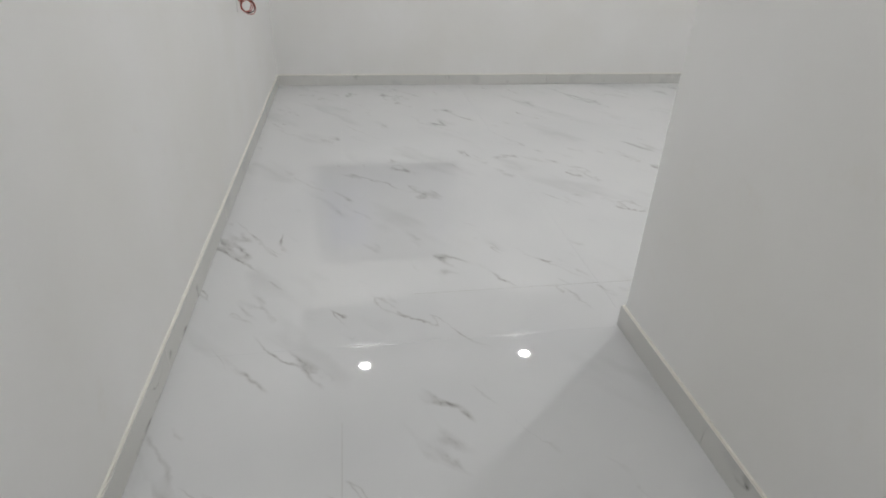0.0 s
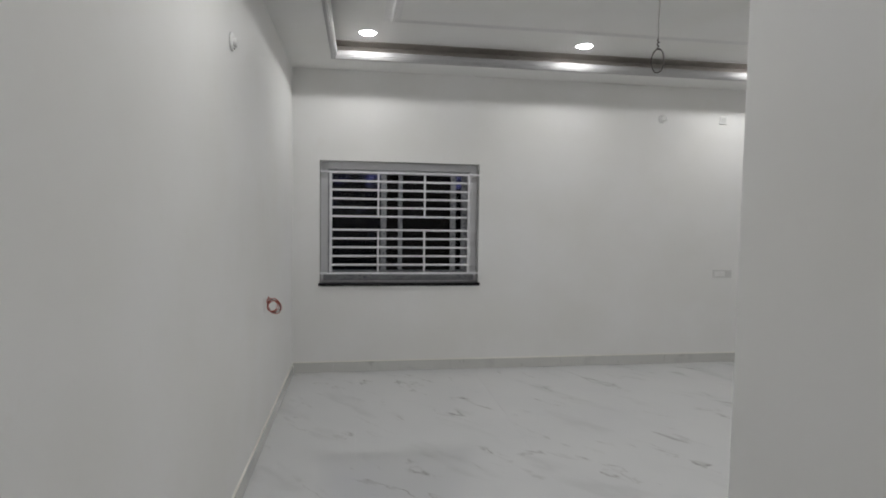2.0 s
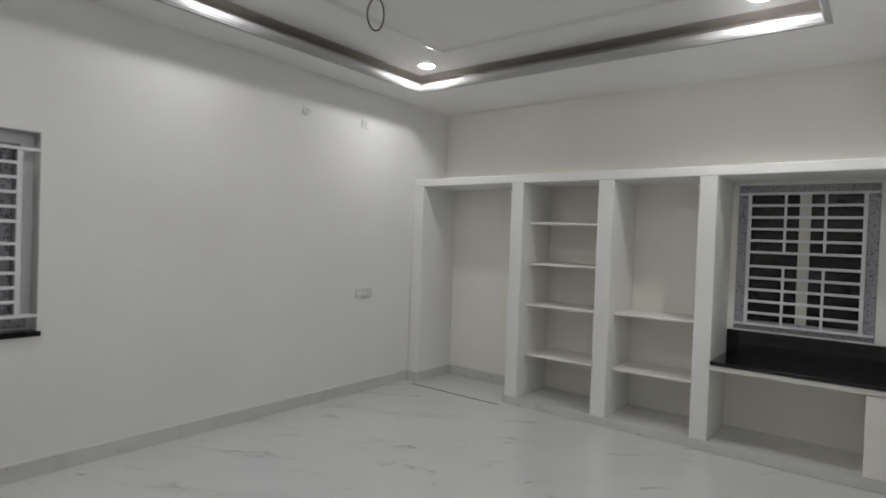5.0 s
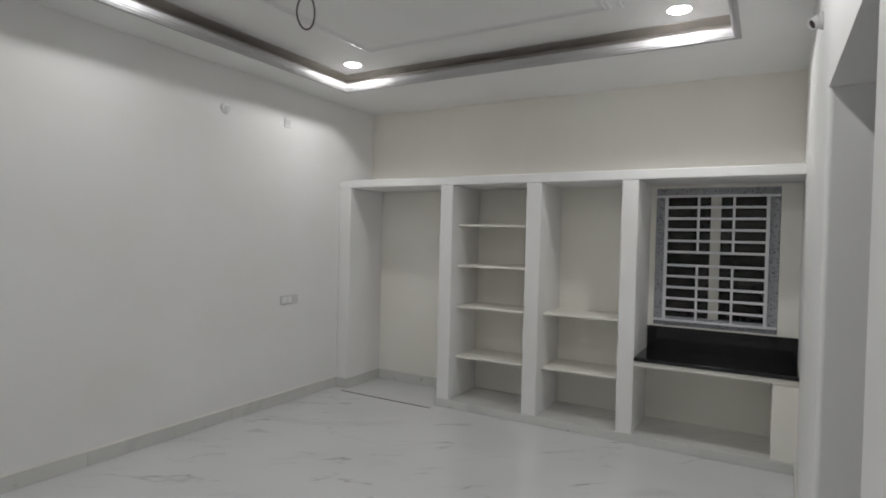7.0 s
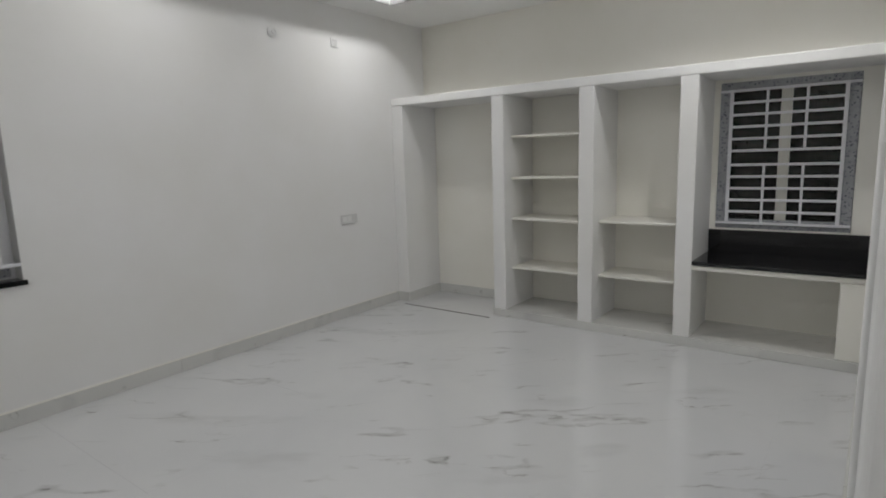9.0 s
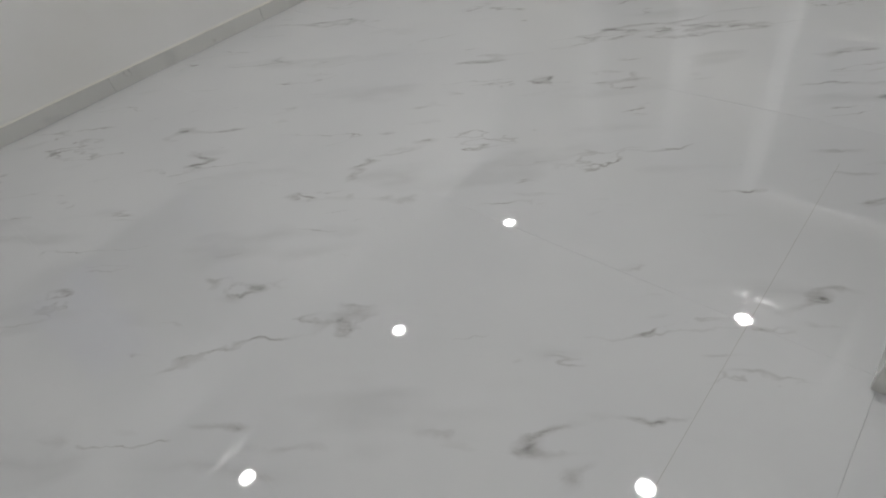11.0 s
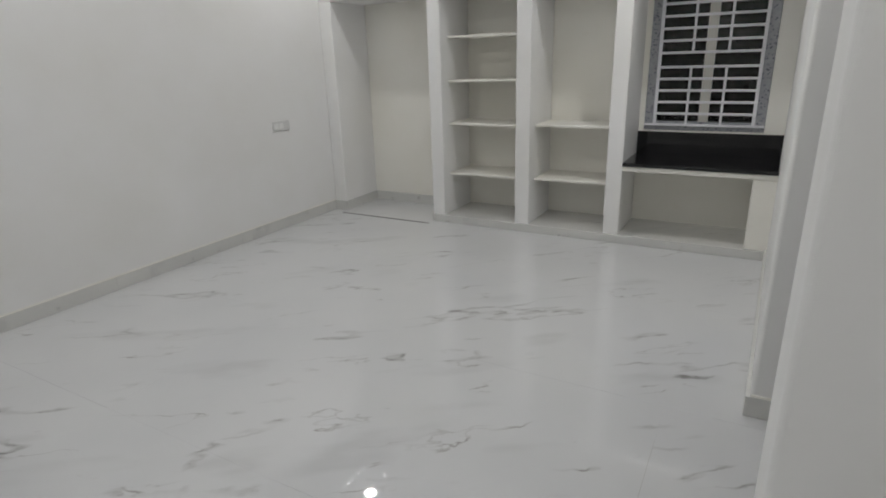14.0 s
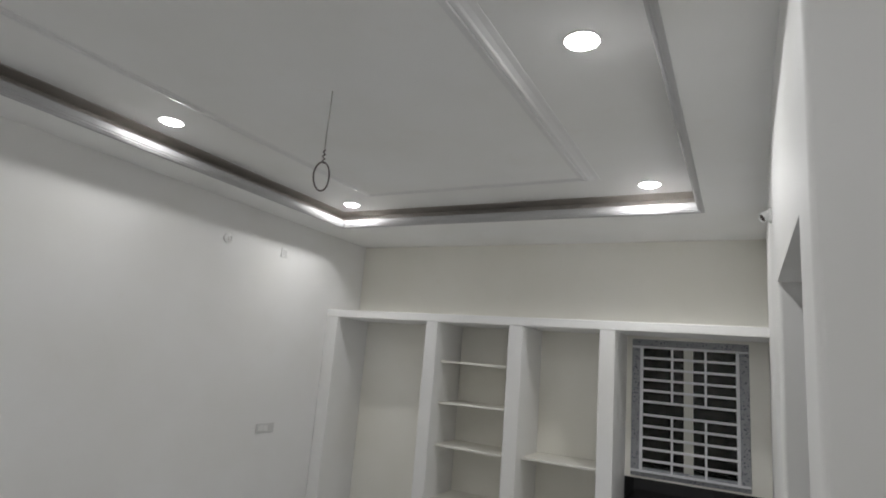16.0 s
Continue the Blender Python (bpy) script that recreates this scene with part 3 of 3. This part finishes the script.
m2 = Matrix.Translation((at[0], at[1] + 0.018, at[2])) @ Vector((0, 0, 1)).rotation_difference(Vector((-0.40, 0.75, -0.50)).normalized()).to_matrix().to_4x4()
under("socket_barrel", lathe(bmesh.new(), [(0.0, -0.012), (0.026, -0.012), (0.027, 0.0), (0.027, 0.034), (0.023, 0.036), (0.021, 0.022)], m2, 24), PLASTIC, ob, smooth=True)
under("mouth", lathe(bmesh.new(), [(0.021, 0.027), (0.0, 0.025)], m2, 24), DARK_WIRE, ob, "dark brown mouth")

# cable loop hanging from the ceiling
hx, hy = 2.660, -2.075
ob = thing("ceiling_cable_loop", (hx, hy, RECESS - 0.026), "thin grey cable hanging in a loop from the ceiling", "cable")
cable("drop_wire", [(hx, hy, RECESS - 0.024), (hx + 0.002, hy, 3.02), (hx - 0.003, hy, 2.90), (hx, hy, 2.80)], 0.0035, GREY_WIRE, ob)
bx = math.cos(radians(-40)), math.sin(radians(-40))
cable("loop", [(hx + bx[0] * 0.042 * math.sin(a) * (1 + 0.08 * math.sin(3 * a)), hy + bx[1] * 0.042 * math.sin(a),
                2.668 + 0.082 * math.cos(a)) for a in (2 * math.pi * i / 14 for i in range(14))], 0.0042, DARK_WIRE, ob, "dark bent loop", True)
cable("twist", [(hx + 0.010 * math.cos(i * 1.9), hy + 0.010 * math.sin(i * 1.9), 2.742 + i * 0.008) for i in range(10)], 0.0035, DARK_WIRE, ob)

# red wire coil from the box on the west wall
wx, wy, wz = 0.045, -1.628, 0.934
ob = thing("wire_coil", (0.004, wy, wz), "coil of red and black wires hanging from a wall box", "wire coil")
cover = boxed(0.0, 0.006, wy - 0.11, wy + 0.08, wz - 0.03, wz + 0.07, bevel=0.003)
under("wall_box", cover, PLASTIC, ob, "shallow white wall box")
rv = (math.cos(radians(-12)), math.sin(radians(-12)))
for k in range(4):
    rr = 0.034 + 0.005 * k
    pts = []
    for i in range(16):
        a = 2 * math.pi * i / 16
        wob = 1 + 0.10 * math.sin(2 * a + k) + 0.05 * math.sin(5 * a + 2 * k)
        pts.append((wx + rv[0] * rr * wob * math.cos(a) + 0.004 * k, wy + rv[1] * rr * math.cos(a) + 0.007 * math.sin(3 * a + k), wz + rr * 1.1 * wob * math.sin(a)))
    cable("wire_turn", pts, 0.0030, RED_WIRE if k != 2 else DARK_WIRE, ob, "red wire" if k != 2 else "black wire", True)
for k in range(3):
    cable("wire_tail", [(0.004, wy - 0.02 * k, wz + 0.03), (0.03, wy - 0.02 * k, wz + 0.06 + 0.01 * k), (wx - 0.04, wy, wz + 0.055),
                        (wx, wy, wz + 0.052)], 0.0028, RED_WIRE if k else DARK_WIRE, ob)

# ---- skirting: tile lengths proud of the walls ----
base = thing("baseboard", (0, 0, 0), "polished grey-white veined tile skirting", "skirting", kind="structure")


def skirting(x0, x1, y0, y1, length=1.2, start=0.0, z0=0.001, z1=SKIRT):
    along_x = abs(x1 - x0) > abs(y1 - y0)
    a, b = (x0, x1) if along_x else (y0, y1)
    cuts = [a] + [c for c in (start + length * k for k in range(-12, 14)) if a + 0.03 < c < b - 0.03] + [b]
    for p, q in zip(cuts, cuts[1:]):
        dims = (p + 0.0007, q - 0.0007, y0, y1) if along_x else (x0, x1, p + 0.0007, q - 0.0007)
        under("skirting_tile", boxed(*dims, z0, z1, bevel=0.0012), SKIRT_TILE, base)


D = 0.012
skirting(0.0, FRONT, -D, 0.0, start=0.399)
skirting(0.0, D, HALL_END, -D, start=-0.62)
lean = len(base.children)
skirting(DOOR[1], FRONT - 0.011, -4.168, -4.168 + 0.018, start=4.1)
for ob in base.children[lean:]:
    for v in ob.data.vertices:
        v.co.y += south(v.co.x) + 4.168
skirting(DOOR[1] - D, DOOR[1], -4.40, -4.168 + 0.018)
skirting(HALL_X - 0.009, HALL_X, HALL_END, SOUTH + 0.014, start=-4.8)
skirting(HALL_X, DOOR[0] + D, SOUTH, SOUTH + 0.014)
skirting(DOOR[0], DOOR[0] + D, -4.40, SOUTH)
# inside the first bay
skirting(FRONT - D, FRONT, -0.152, -D)
skirting(FRONT, EAST - D, -0.152 - D, -0.152, z1=SKIRT)
skirting(EAST - D, EAST, -1.245, -0.152, z1=SKIRT)
skirting(FRONT, EAST - D, -1.257, -1.245, z1=0.085)
# pale putty line along the top of the skirting
putty = bmesh.new()
for dims in ((0.014, FRONT - 0.014, -0.0085, -0.0005), (0.0005, 0.0085, HALL_END, -0.014), (HALL_X - 0.0085, HALL_X - 0.0005, HALL_END, SOUTH),
             (DOOR[1] - 0.0095, DOOR[1] - 0.0005, -4.38, -4.172), (HALL_X + 0.012, DOOR[0] - 0.002, SOUTH + 0.0005, SOUTH + 0.0095)):
    box(putty, *dims, SKIRT + 0.0005, SKIRT + 0.010)
structure("trim_putty_line", putty, WALL_WARM, "uneven cream putty line over the skirting", "trim")

# ---- floor: bed of grout and polished tiles ----
bed = bmesh.new()
box(bed, -T, EAST + T, SOUTH - 3.2, T, -0.12, -0.0025)
box(bed, -T, HALL_X + T, HALL_END - T, SOUTH - 3.2, -0.12, -0.0025)
floor = structure("floor", bed, GROUT, "polished white marble-look tile floor with grey veins", "floor")
structure("trim_bay_joint", boxed(FRONT - 0.115, FRONT - 0.103, -1.262, -0.175, -0.002, 0.0035), DARK_JOINT, "dark open joint before the first bay", "joint")

structure("trim_floor_joint", box(boxed(0.95, 2.76, -3.8326, -3.8314, -0.002, 0.0006), 0.6314, 0.6326, -5.10, -4.56, -0.002, 0.0006), FAINT_JOINT,
          "thin dirt-filled joints between floor tiles", "joint")
TX, TY, X0, Y0 = 1.2, 1.2, 0.632, -3.832
meshes = {}


def tile(x0, x1, y0, y1):
    key = (round(x1 - x0, 4), round(y1 - y0, 4))
    if key not in meshes:
        b = boxed(-key[0] / 2, key[0] / 2, -key[1] / 2, key[1] / 2, -0.009, 0.0, bevel=0.0)
        bmesh.ops.recalc_face_normals(b, faces=b.faces)
        data = bpy.data.meshes.new("floor_tile")
        b.to_mesh(data)
        b.free()
        data.materials.append(TILE)
        meshes[key] = data
    ob = new("floor_tile", meshes[key])
    # the row along the south joint sits a little out of level
    dip = 0.03 if y1 < Y0 + 0.01 and y0 > -4.3 else 0.12 if abs(y0 - Y0) < 0.01 else 0.0
    ob.matrix_basis = pose((x0 + x1) / 2, (y0 + y1) / 2, 0, dip + random.uniform(-0.03, 0.03), random.uniform(-0.03, 0.03), 0)
    ob.parent = floor


G = 0.0003
for rx0, rx1, ry0, ry1 in ((0, EAST, SOUTH, 0), (0, HALL_X, HALL_END, SOUTH), (DOOR[0], EAST, SOUTH - 3.0, SOUTH)):
    xs = [rx0] + [X0 + TX * k for k in range(-3, 8) if rx0 + 0.05 < X0 + TX * k < rx1 - 0.05] + [rx1]
    ys = [ry0] + [Y0 + TY * k for k in range(-10, 10) if ry0 + 0.05 < Y0 + TY * k < ry1 - 0.05] + [ry1]
    for a, b in zip(xs, xs[1:]):
        for c, d in zip(ys, ys[1:]):
            tile(a + G, b - G, c + G, d - G)
